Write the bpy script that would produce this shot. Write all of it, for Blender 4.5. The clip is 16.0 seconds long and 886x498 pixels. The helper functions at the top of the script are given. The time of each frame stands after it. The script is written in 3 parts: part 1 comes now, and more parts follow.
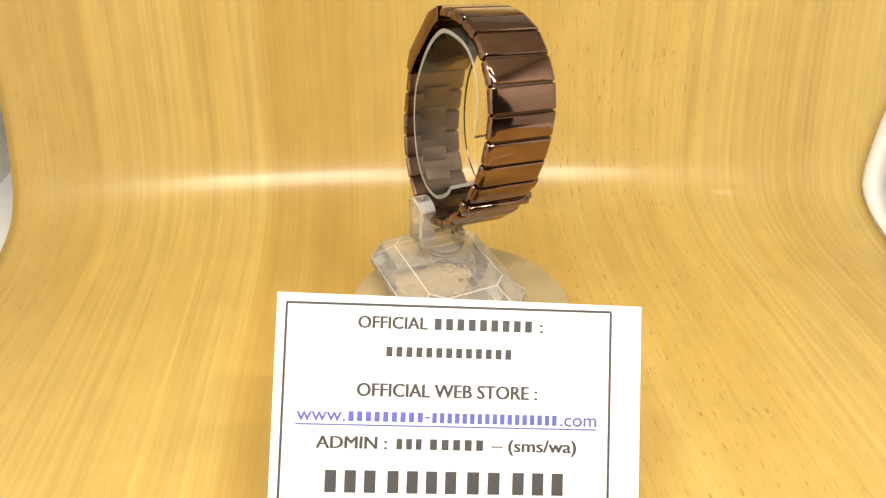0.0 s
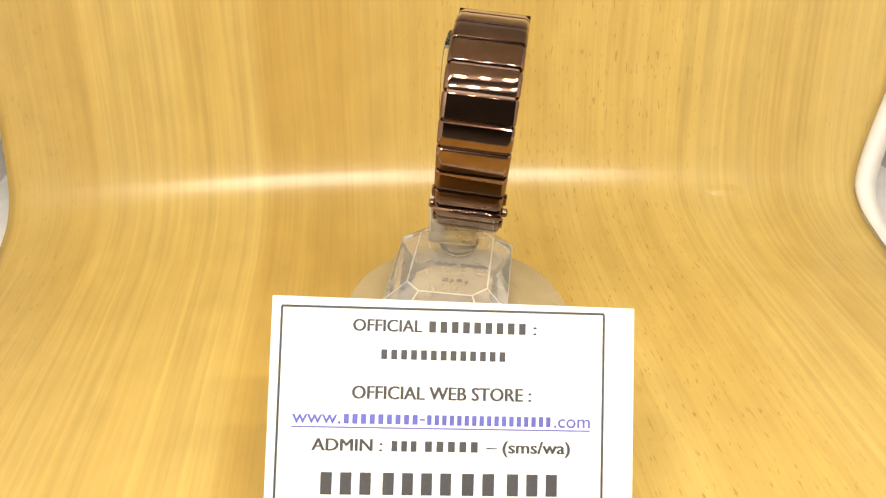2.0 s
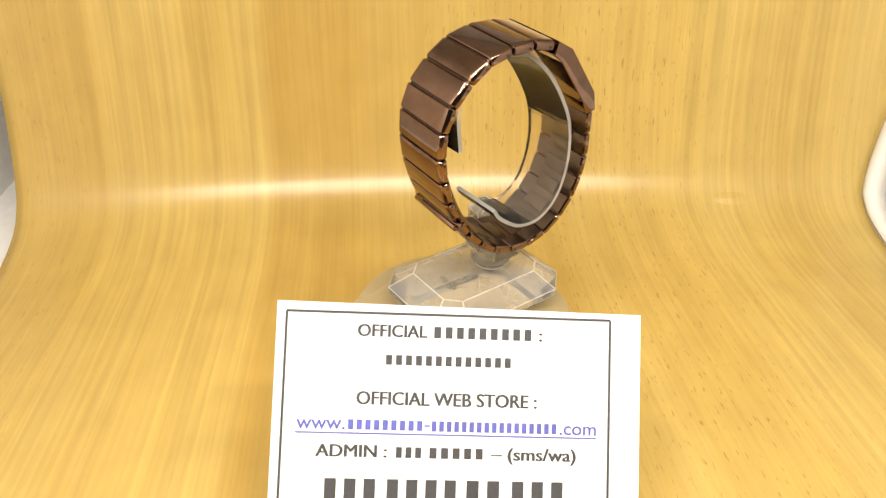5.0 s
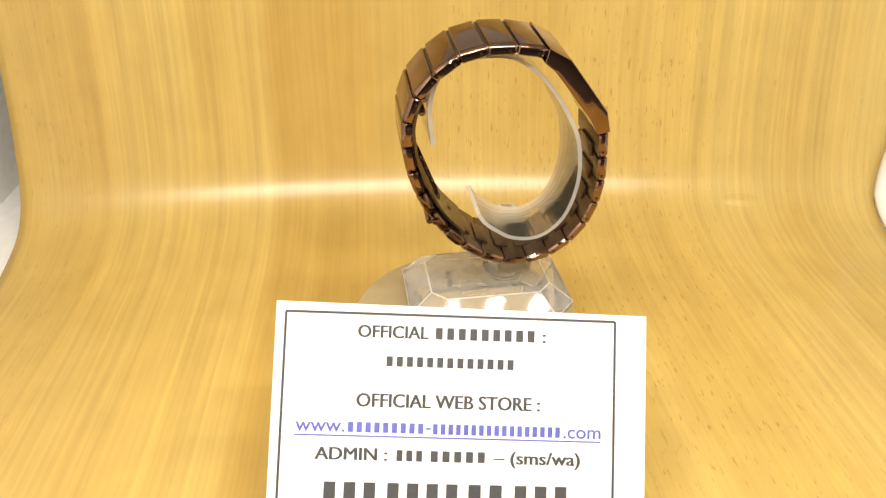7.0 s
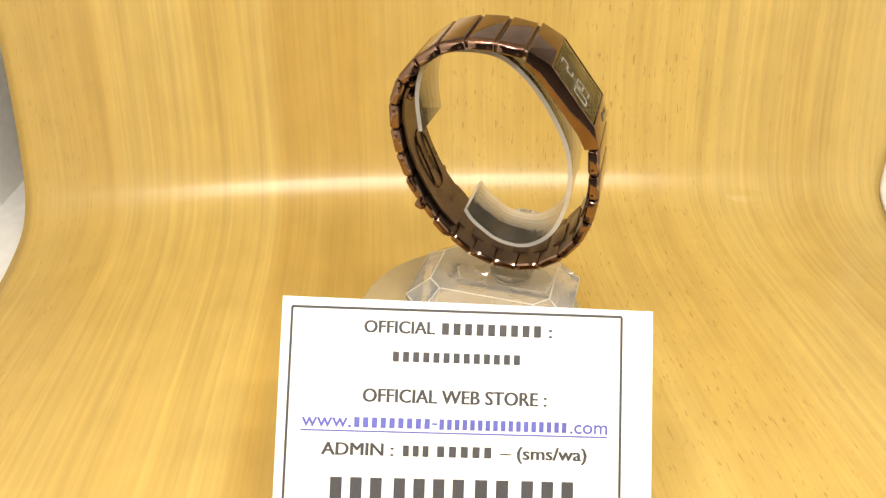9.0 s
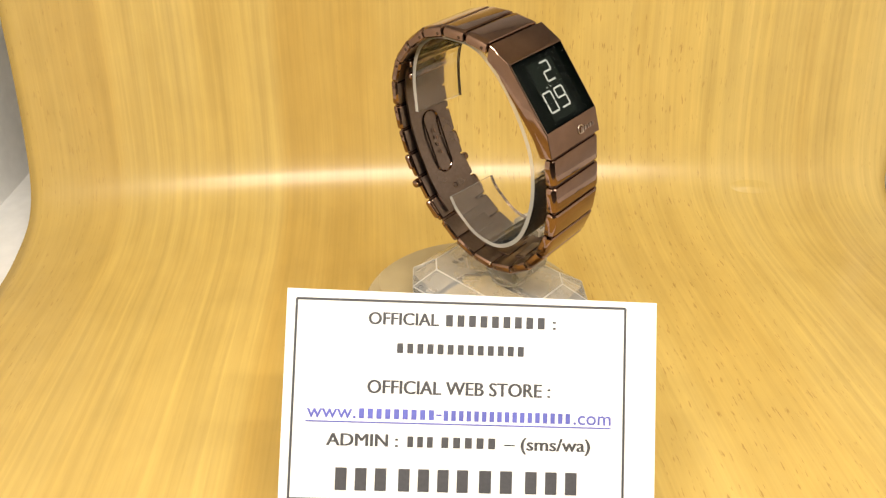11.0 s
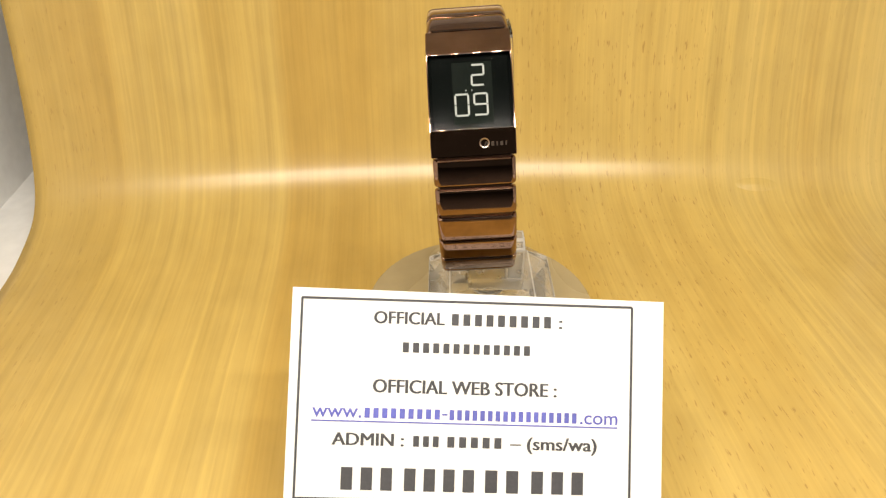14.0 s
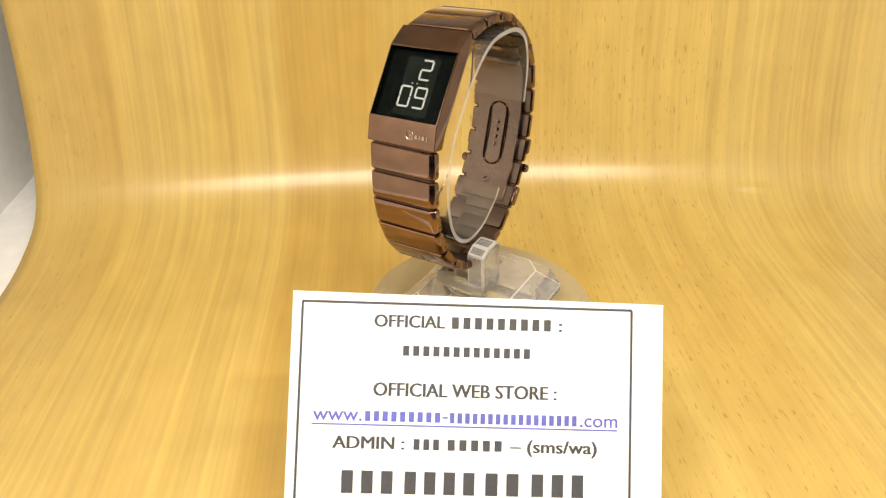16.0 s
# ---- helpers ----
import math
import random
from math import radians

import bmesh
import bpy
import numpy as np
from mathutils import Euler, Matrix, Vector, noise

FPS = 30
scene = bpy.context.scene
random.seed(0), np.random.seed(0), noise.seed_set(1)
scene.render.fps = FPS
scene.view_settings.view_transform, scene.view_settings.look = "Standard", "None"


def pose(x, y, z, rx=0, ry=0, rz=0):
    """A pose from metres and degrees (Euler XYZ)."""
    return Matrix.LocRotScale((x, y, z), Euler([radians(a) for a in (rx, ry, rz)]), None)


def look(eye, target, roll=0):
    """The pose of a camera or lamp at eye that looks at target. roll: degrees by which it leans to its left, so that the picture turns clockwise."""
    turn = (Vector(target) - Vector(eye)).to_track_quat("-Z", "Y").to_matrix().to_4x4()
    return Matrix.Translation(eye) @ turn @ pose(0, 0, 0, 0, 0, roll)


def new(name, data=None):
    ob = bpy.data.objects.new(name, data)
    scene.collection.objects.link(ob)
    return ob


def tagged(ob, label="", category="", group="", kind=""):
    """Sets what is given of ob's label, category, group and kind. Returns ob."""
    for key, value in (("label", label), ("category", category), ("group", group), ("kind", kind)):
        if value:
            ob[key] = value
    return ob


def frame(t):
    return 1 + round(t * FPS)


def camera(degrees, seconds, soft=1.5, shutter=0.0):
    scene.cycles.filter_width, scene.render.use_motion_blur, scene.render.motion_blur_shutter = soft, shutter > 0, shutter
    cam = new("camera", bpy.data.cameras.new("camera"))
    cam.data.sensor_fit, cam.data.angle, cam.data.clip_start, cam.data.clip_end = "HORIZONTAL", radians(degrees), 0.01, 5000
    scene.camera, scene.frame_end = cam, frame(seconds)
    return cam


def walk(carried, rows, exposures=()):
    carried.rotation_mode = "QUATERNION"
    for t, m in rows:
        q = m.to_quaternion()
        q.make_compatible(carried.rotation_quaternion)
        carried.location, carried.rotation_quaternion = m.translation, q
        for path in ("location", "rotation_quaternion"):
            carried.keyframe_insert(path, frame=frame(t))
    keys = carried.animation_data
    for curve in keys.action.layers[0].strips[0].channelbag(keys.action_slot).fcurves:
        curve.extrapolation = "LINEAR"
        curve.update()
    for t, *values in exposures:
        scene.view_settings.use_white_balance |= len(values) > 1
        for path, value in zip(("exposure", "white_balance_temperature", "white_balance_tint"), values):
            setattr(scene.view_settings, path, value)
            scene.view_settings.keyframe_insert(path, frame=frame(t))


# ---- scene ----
cam = camera(64.04, 16.0, soft=1.3)
CAMERA_ROWS = [
    (0, pose(-0.0012, -0.0016, 0.2183, 55.99, -1.04, -5.53)),
    (0.5, pose(-0.0011, -0.0015, 0.2189, 56.13, -1.03, -5.61)),
    (1, pose(-0.0007, -0.0019, 0.2188, 55.76, -1.06, -5.75)),
    (1.5, pose(-0.0006, -0.0023, 0.2189, 55.88, -1.05, -5.82)),
    (2, pose(-0.0004, -0.0024, 0.2199, 56.01, -0.99, -5.85)),
    (2.5, pose(-0.0001, -0.0029, 0.2206, 56.25, -1.07, -5.77)),
    (3, pose(-0.0010, -0.0035, 0.2205, 56.52, -1.00, -5.77)),
    (3.5, pose(-0.0014, -0.0033, 0.2194, 56.69, -1.10, -5.66)),
    (4, pose(-0.0015, -0.0028, 0.2197, 56.38, -1.12, -5.67)),
    (6.5, pose(0.0020, -0.0015, 0.2160, 57.26, -0.56, -4.70)),
    (7, pose(0.0020, -0.0006, 0.2156, 57.08, -0.56, -4.75)),
    (7.5, pose(0.0017, -0.0006, 0.2156, 57.19, -0.57, -4.79)),
    (8, pose(0.0012, -0.0006, 0.2159, 57.25, -0.57, -4.71)),
    (8.5, pose(0.0008, -0.0005, 0.2153, 57.16, -0.54, -4.59)),
    (9, pose(0.0009, -0.0005, 0.2148, 56.86, -0.40, -4.62)),
    (11.5, pose(0.0010, -0.0008, 0.2154, 55.99, -0.06, -4.33)),
    (12, pose(0.0005, 0.0002, 0.2150, 55.82, 0.04, -4.39)),
    (12.5, pose(0.0006, -0.0002, 0.2156, 55.74, 0.01, -4.42)),
    (13, pose(0.0006, -0.0000, 0.2146, 55.94, 0.12, -4.34)),
    (13.5, pose(0.0005, -0.0005, 0.2144, 56.20, -0.04, -4.26)),
    (14, pose(0.0001, 0.0003, 0.2151, 55.94, 0.01, -4.23)),
    (14.5, pose(-0.0000, -0.0000, 0.2150, 56.10, -0.00, -4.30)),
    (15, pose(-0.0002, -0.0004, 0.2147, 56.31, -0.06, -4.23)),
    (15.5, pose(-0.0003, 0.0003, 0.2150, 56.01, 0.16, -4.25)),
    (16, pose(0.0002, -0.0003, 0.2155, 56.22, 0.12, -4.26)),
]
walk(cam, CAMERA_ROWS, [(0, 0.05), (1.0, 0.02), (1.5, 0.05), (3.5, 0.09), (7, 0.09), (9, 0.07), (11.5, 0.0), (12.2, -0.08), (14, -0.10), (15, -0.01), (16, 0.02)])

# ---- light ----
world = bpy.data.worlds.new("room")
scene.world = world
world.use_nodes = True
world.node_tree.nodes["Background"].inputs["Color"].default_value = (1.0, 0.86, 0.68, 1)
world.node_tree.nodes["Background"].inputs["Strength"].default_value = 0.06

# LEDs over the light box's open front; the close second row is added fill
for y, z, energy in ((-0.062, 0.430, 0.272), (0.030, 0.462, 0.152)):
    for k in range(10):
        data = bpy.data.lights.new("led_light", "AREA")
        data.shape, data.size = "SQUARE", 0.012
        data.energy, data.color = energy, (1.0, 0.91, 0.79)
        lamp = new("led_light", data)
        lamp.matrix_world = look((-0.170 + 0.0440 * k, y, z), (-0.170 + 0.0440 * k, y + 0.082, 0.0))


# ---- materials ----
def material(name):
    m = bpy.data.materials.new(name)
    m.use_nodes = True
    nt = m.node_tree
    nt.nodes.clear()
    out = nt.nodes.new("ShaderNodeOutputMaterial")
    return m, nt, out


def node(nt, kind, **values):
    n = nt.nodes.new(kind)
    for k, v in values.items():
        n.inputs[k.replace("_", " ")].default_value = v
    return n


def ramp(nt, source, stops):
    r = nt.nodes.new("ShaderNodeValToRGB")
    while len(r.color_ramp.elements) < len(stops):
        r.color_ramp.elements.new(0.5)
    for e, (p, c) in zip(r.color_ramp.elements, stops):
        e.position, e.color = p, (c, c, c, 1) if isinstance(c, (int, float)) else (*c, 1)
    nt.links.new(source, r.inputs[0])
    return r.outputs[0]


def mix(nt, fac, a, b, blend="MIX"):
    m = nt.nodes.new("ShaderNodeMix")
    m.data_type, m.blend_type = "RGBA", blend
    for socket, v in ((m.inputs[0], fac), (m.inputs[6], a), (m.inputs[7], b)):
        if isinstance(v, (int, float)):
            socket.default_value = v
        elif isinstance(v, tuple):
            socket.default_value = (*v, 1)
        else:
            nt.links.new(v, socket)
    return m.outputs[2]


def stretched(nt, source, scale, detail=2.0, noise_scale=1.0, rough=0.5, distortion=0.0):
    mp = nt.nodes.new("ShaderNodeMapping")
    mp.inputs["Scale"].default_value = scale
    nt.links.new(source, mp.inputs["Vector"])
    n = node(nt, "ShaderNodeTexNoise", Scale=noise_scale, Detail=detail, Roughness=rough, Distortion=distortion)
    nt.links.new(mp.outputs[0], n.inputs["Vector"])
    return n.outputs[0]


def bumped(nt, bsdf, height, strength, distance):
    b = node(nt, "ShaderNodeBump", Strength=strength, Distance=distance)
    nt.links.new(height, b.inputs["Height"])
    nt.links.new(b.outputs[0], bsdf.inputs["Normal"])


def plain(name, color, rough=0.5, metal=0.0, vary=0.06, size=300.0, bump=0.0, spec=0.5):
    """A painted, metal or paper surface with fine and broad variation."""
    m, nt, out = material(name)
    b = node(nt, "ShaderNodeBsdfPrincipled", Metallic=metal, Roughness=rough)
    b.inputs["Specular IOR Level"].default_value = spec
    tc = nt.nodes.new("ShaderNodeTexCoord")
    fine = stretched(nt, tc.outputs["Object"], (size, size, size), 3)
    broad = stretched(nt, tc.outputs["Object"], (size / 12,) * 3, 2)
    both = mix(nt, 0.5, fine, broad)
    dark = tuple(c * (1 - vary) for c in color)
    light = tuple(min(1, c * (1 + vary)) for c in color)
    nt.links.new(ramp(nt, both, [(0.35, dark), (0.65, light)]), b.inputs["Base Color"])
    r = ramp(nt, broad, [(0.3, rough * 0.85), (0.7, min(1, rough * 1.15))])
    nt.links.new(r, b.inputs["Roughness"])
    if bump:
        bumped(nt, b, fine, bump, 0.0004)
    nt.links.new(b.outputs[0], out.inputs[0])
    return m


def wood_laminate():
    m, nt, out = material("beech_laminate")
    b = node(nt, "ShaderNodeBsdfPrincipled", Roughness=0.27)
    b.inputs["Specular IOR Level"].default_value = 0.55
    flat = nt.nodes.new("ShaderNodeUVMap").outputs[0]
    # the grain wanders a little from side to side
    sway = nt.nodes.new("ShaderNodeMapping")
    sway.inputs["Scale"].default_value = (14, 5.5, 1)
    nt.links.new(flat, sway.inputs["Vector"])
    drift = node(nt, "ShaderNodeTexNoise", Scale=1.0, Detail=2.0)
    nt.links.new(sway.outputs[0], drift.inputs["Vector"])
    shift = nt.nodes.new("ShaderNodeVectorMath")
    shift.operation = "MULTIPLY_ADD"
    nt.links.new(drift.outputs["Color"], shift.inputs[0])
    shift.inputs[1].default_value = (0.005, 0, 0)
    nt.links.new(flat, shift.inputs[2])
    uv = shift.outputs[0]
    broad = stretched(nt, uv, (26, 2.6, 1), 3, rough=0.5)
    lines = stretched(nt, uv, (250, 2.6, 1), 2.0, rough=0.55)
    fine = stretched(nt, uv, (520, 9, 1), 3, rough=0.6)
    mottle = stretched(nt, uv, (60, 34, 1), 4)
    col = ramp(nt, broad, [(0.3, (0.51, 0.350, 0.094)), (0.5, (0.54, 0.382, 0.110)), (0.72, (0.575, 0.418, 0.132))])
    streak = ramp(nt, lines, [(0.30, 0.89), (0.45, 0.965), (0.56, 1.02), (0.70, 1.11)])
    sep = nt.nodes.new("ShaderNodeSeparateXYZ")
    nt.links.new(flat, sep.inputs[0])
    across = sep.outputs[0]
    # veneer leaves: striped and plain bands side by side, with pale seams
    striped = ramp(nt, across, [(0.040, 0.25), (0.052, 1.0), (0.133, 1.0), (0.139, 0.45), (0.360, 0.4), (0.378, 0.9)])
    col = mix(nt, striped, col, mix(nt, 1.0, col, streak, "MULTIPLY"))
    # the dark leaf at 0.139 to 0.185 also holds the watch's soft shadow
    leaf_and_shade = ramp(nt, across, [(0.046, (0.92, 0.90, 0.86)), (0.052, (1.0, 1.01, 1.04)), (0.134, (1.0, 1.0, 1.01)), (0.139, (0.93, 0.88, 0.80)), (0.185, (0.95, 0.91, 0.84)),
                             (0.245, (1.0, 1.0, 1.0)), (0.365, (1.03, 1.02, 1.0)), (0.378, (1.05, 1.06, 1.08))])
    col = mix(nt, 1.0, col, leaf_and_shade, "MULTIPLY")
    seam = ramp(nt, across, [(0.047, 1.0), (0.050, 1.15), (0.054, 1.0), (0.130, 1.0), (0.1345, 1.12), (0.138, 0.97), (0.366, 1.0), (0.371, 1.1), (0.376, 1.0)])
    col = mix(nt, 0.8, col, seam, "MULTIPLY")
    col = mix(nt, 0.36, col, ramp(nt, fine, [(0.3, 0.80), (0.7, 1.14)]), "MULTIPLY")
    col = mix(nt, 0.30, col, ramp(nt, mottle, [(0.3, 0.82), (0.7, 1.15)]), "MULTIPLY")
    # short dark pores along the grain, more of them on one half of the sheet
    pores = stretched(nt, uv, (760, 110, 1), 2, rough=0.6)
    side = ramp(nt, across, [(0.04, 0.5), (0.052, 0.08), (0.21, 0.15), (0.25, 1.0), (0.365, 0.9), (0.40, 0.3)])
    mask = ramp(nt, pores, [(0.625, 0.0), (0.69, 1.0)])
    amount = mix(nt, 1.0, mask, side, "MULTIPLY")
    col = mix(nt, mix(nt, 1.0, amount, (0.6, 0.6, 0.6), "MULTIPLY"), col, (0.27, 0.145, 0.045))
    nt.links.new(col, b.inputs["Base Color"])
    nt.links.new(ramp(nt, lines, [(0.3, 0.27), (0.7, 0.24)]), b.inputs["Roughness"])
    # a shallow dent pressed into the sheet near its bend
    place = nt.nodes.new("ShaderNodeMapping")
    place.inputs["Scale"].default_value = (1 / 0.012, 1 / 0.0042, 1)
    place.inputs["Location"].default_value = (-0.409 / 0.012, -0.4255 / 0.0042, 0)
    nt.links.new(flat, place.inputs["Vector"])
    dent = nt.nodes.new("ShaderNodeTexGradient")
    dent.gradient_type = "SPHERICAL"
    nt.links.new(place.outputs[0], dent.inputs["Vector"])
    pressed = node(nt, "ShaderNodeBump", Strength=0.9, Distance=0.0013)
    nt.links.new(dent.outputs["Fac"], pressed.inputs["Height"])
    grain = node(nt, "ShaderNodeBump", Strength=0.12, Distance=0.0003)
    nt.links.new(fine, grain.inputs["Height"])
    nt.links.new(pressed.outputs[0], grain.inputs["Normal"])
    nt.links.new(grain.outputs[0], b.inputs["Normal"])
    nt.links.new(b.outputs[0], out.inputs[0])
    return m


def bronze():
    """Brown plated steel, polished, with faint brushing."""
    m, nt, out = material("brown_plated_steel")
    b = node(nt, "ShaderNodeBsdfPrincipled", Metallic=1.0, Roughness=0.14)
    tc = nt.nodes.new("ShaderNodeTexCoord")
    fine = stretched(nt, tc.outputs["Object"], (60, 1800, 1800), 2)
    broad = stretched(nt, tc.outputs["Object"], (120, 120, 120), 3)
    nt.links.new(ramp(nt, broad, [(0.3, (0.205, 0.125, 0.088)), (0.7, (0.27, 0.166, 0.118))]), b.inputs["Base Color"])
    nt.links.new(ramp(nt, fine, [(0.3, 0.045), (0.7, 0.08)]), b.inputs["Roughness"])
    bumped(nt, b, broad, 0.03, 0.0003)
    nt.links.new(b.outputs[0], out.inputs[0])
    return m


def clear_plastic(name, tint, whiteness, ior=1.45, rough=0.05, solid=0.0):
    """Moulded clear plastic: passes light, glosses by Fresnel; its whiteness also paints in inner reflections."""
    m, nt, out = material(name)
    tr = node(nt, "ShaderNodeBsdfTransparent", Color=(*tint, 1))
    di = node(nt, "ShaderNodeBsdfDiffuse", Color=(0.95, 0.94, 0.91, 1))
    tl = node(nt, "ShaderNodeBsdfTranslucent", Color=(0.95, 0.94, 0.91, 1))
    cloud = node(nt, "ShaderNodeMixShader", Fac=0.5)
    nt.links.new(di.outputs[0], cloud.inputs[1])
    nt.links.new(tl.outputs[0], cloud.inputs[2])
    haze = node(nt, "ShaderNodeMixShader", Fac=whiteness)
    tc = nt.nodes.new("ShaderNodeTexCoord")
    n = stretched(nt, tc.outputs["Object"], (160, 160, 160), 3)
    nt.links.new(ramp(nt, n, [(0.35, whiteness * 0.92), (0.75, min(1, whiteness * 1.1))]), haze.inputs[0])
    body = node(nt, "ShaderNodeMixShader", Fac=solid)
    bend = node(nt, "ShaderNodeBsdfGlass", Color=(*tint, 1), Roughness=0.02, IOR=1.49)
    nt.links.new(tr.outputs[0], body.inputs[1])
    nt.links.new(bend.outputs[0], body.inputs[2])
    nt.links.new(body.outputs[0], haze.inputs[1])
    nt.links.new(cloud.outputs[0], haze.inputs[2])
    gl = node(nt, "ShaderNodeBsdfGlossy", Roughness=rough)
    fr = node(nt, "ShaderNodeFresnel", IOR=ior)
    bump = node(nt, "ShaderNodeBump", Strength=0.1, Distance=0.0005)
    nt.links.new(n, bump.inputs["Height"])
    for sh in (gl, fr):
        nt.links.new(bump.outputs[0], sh.inputs["Normal"])
    top = nt.nodes.new("ShaderNodeMixShader")
    nt.links.new(fr.outputs[0], top.inputs[0])
    nt.links.new(haze.outputs[0], top.inputs[1])
    nt.links.new(gl.outputs[0], top.inputs[2])
    nt.links.new(top.outputs[0], out.inputs[0])
    return m


def paper():
    """Thin white paper that lets some light through."""
    m = plain("white_paper", (0.86, 0.86, 0.85), 0.75, 0.0, 0.02, 700, 0.03)
    nt = m.node_tree
    out = [n for n in nt.nodes if n.type == "OUTPUT_MATERIAL"][0]
    front = out.inputs[0].links[0].from_socket
    through_light = node(nt, "ShaderNodeBsdfTranslucent", Color=(0.88, 0.86, 0.82, 1))
    both = node(nt, "ShaderNodeMixShader", Fac=0.14)
    nt.links.new(front, both.inputs[1])
    nt.links.new(through_light.outputs[0], both.inputs[2])
    nt.links.new(both.outputs[0], out.inputs[0])
    return m


WOOD = wood_laminate()
METAL = bronze()
METAL_INNER = plain("brown_satin_steel", (0.175, 0.128, 0.102), 0.30, 1.0, 0.12, 900, 0.05)
JOINT = plain("dark_hinge_steel", (0.10, 0.065, 0.05), 0.35, 1.0)
# whitened to stand in for light reflected inside the clear block
CLEAR = clear_plastic("clear_acrylic", (0.985, 0.982, 0.975), 0.28, 1.45, 0.03, 0.18)
CLEAR_STRIP = clear_plastic("clear_strip", (0.98, 0.965, 0.92), 0.04, 1.20)
STRIP_EDGE = clear_plastic("strip_edge", (0.97, 0.93, 0.82), 0.55)
# whiter still: the bright glints along the arrises are put into the colour
BLOCK_EDGE = clear_plastic("block_edge", (0.99, 0.985, 0.97), 0.66, 1.45, 0.02, 0.15)
PANE = clear_plastic("display_pane", (0.97, 0.97, 0.97), 0.0, 1.05, 0.08)
PLATTER = plain("grey_platter", (0.35, 0.28, 0.155), 0.28, 0.0, 0.08, 120)
PAPER = paper()
MOULDING = plain("grey_moulding", (0.20, 0.18, 0.155), 0.5, 0.0, 0.2, 900)
INK = plain("black_ink", (0.055, 0.055, 0.062), 0.7, 0.0, 0.15, 900)
INK_BLUE = plain("blue_ink", (0.10, 0.11, 0.42), 0.7, 0.0, 0.15, 900)
GLASS_BLACK = plain("black_display_glass", (0.002, 0.003, 0.0025), 0.12, 0.0, 0.1, 200, spec=0.04)
LCD = plain("dark_display", (0.009, 0.0115, 0.0095), 0.8, 0.0, 0.1, 400, spec=0.0)
SEGMENT = plain("white_segment", (0.38, 0.40, 0.38), 0.8, 0.0, 0.05, 900, spec=0.0)
ENGRAVED = plain("pale_engraving", (0.45, 0.36, 0.30), 0.3, 1.0, 0.1, 900)
WHITE_FABRIC = plain("white_fabric", (0.82, 0.82, 0.81), 0.85, 0.0, 0.06, 120, 0.1)
WHITE_EDGE = plain("white_edging", (0.82, 0.81, 0.78), 0.5, 0.0, 0.03, 200)
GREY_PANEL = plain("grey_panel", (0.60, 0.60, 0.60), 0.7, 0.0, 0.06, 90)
TABLE = plain("table_top", (0.06, 0.055, 0.05), 0.6, 0.0, 0.1, 60)


# ---- building tools ----
def part(name, bm, mat, parent=None, label="", smooth=False):
    me = bpy.data.meshes.new(name)
    bm.to_mesh(me)
    bm.free()
    me.materials.append(mat)
    if smooth:
        me.polygons.foreach_set("use_smooth", [True] * len(me.polygons))
    ob = new(name, me)
    if parent:
        ob.parent = parent
    return tagged(ob, label)


def block(size, centre=(0, 0, 0), bevel=0.0, segments=2):
    bm = bmesh.new()
    bmesh.ops.create_cube(bm, size=1)
    bmesh.ops.scale(bm, vec=size, verts=bm.verts)
    bmesh.ops.translate(bm, vec=centre, verts=bm.verts)
    if bevel:
        bmesh.ops.bevel(bm, geom=list(bm.edges), offset=bevel, segments=segments, profile=0.6, affect="EDGES")
    return bm


def prism(outline, x0, x1, bevel=0.0, segments=2, edge_slot=0):
    """A closed outline of (n, z) carried across from x0 to x1; n points along -y."""
    bm = bmesh.new()
    a = [bm.verts.new((x0, -n, z)) for n, z in outline]
    b = [bm.verts.new((x1, -n, z)) for n, z in outline]
    bm.faces.new(a)
    bm.faces.new(b[::-1])
    for i in range(len(outline)):
        j = (i + 1) % len(outline)
        bm.faces.new((a[j], a[i], b[i], b[j]))
    bmesh.ops.recalc_face_normals(bm, faces=bm.faces)
    if bevel:
        bmesh.ops.bevel(bm, geom=list(bm.edges), offset=bevel, segments=segments, profile=0.6, affect="EDGES")
        # the bevels may take the second material
        if edge_slot:
            flat = set(sorted(bm.faces, key=lambda f: -f.calc_area())[: len(outline) + 2])
            for f in bm.faces:
                f.material_index = 0 if f in flat else edge_slot
    return bm


def turned(profile, steps=64, closed=True):
    """A lathe body round z from (radius, z) pairs."""
    bm = bmesh.new()
    rings = []
    for r, z in profile:
        rings.append([bm.verts.new((r * math.cos(2 * math.pi * k / steps), r * math.sin(2 * math.pi * k / steps), z)) for k in range(steps)])
    for p, q in zip(rings, rings[1:]):
        for k in range(steps):
            bm.faces.new((p[k], p[(k + 1) % steps], q[(k + 1) % steps], q[k]))
    if closed:
        bm.faces.new(rings[0][::-1])
        bm.faces.new(rings[-1])
    bmesh.ops.recalc_face_normals(bm, faces=bm.faces)
    return bm


def spline(points, per=12):
    """A smooth curve through points (Catmull-Rom), as a list of 2D vectors."""
    p = [Vector(q) for q in points]
    p = [2 * p[0] - p[1]] + p + [2 * p[-1] - p[-2]]
    out = []
    for a, b, c, d in zip(p, p[1:], p[2:], p[3:]):
        for k in range(per):
            t = k / per
            out.append(0.5 * (2 * b + (c - a) * t + (2 * a - 5 * b + 4 * c - d) * t * t + (3 * b - a - 3 * c + d) * t ** 3))
    return out + [p[-2]]


def along(path, count):
    """count + 1 points at equal steps along a path."""
    length = [0.0]
    for a, b in zip(path, path[1:]):
        length.append(length[-1] + (b - a).length)
    out, k = [], 0
    for i in range(count + 1):
        s = length[-1] * i / count
        while k < len(path) - 2 and length[k + 1] < s:
            k += 1
        out.append(path[k].lerp(path[k + 1], (s - length[k]) / max(1e-9, length[k + 1] - length[k])))
    return out


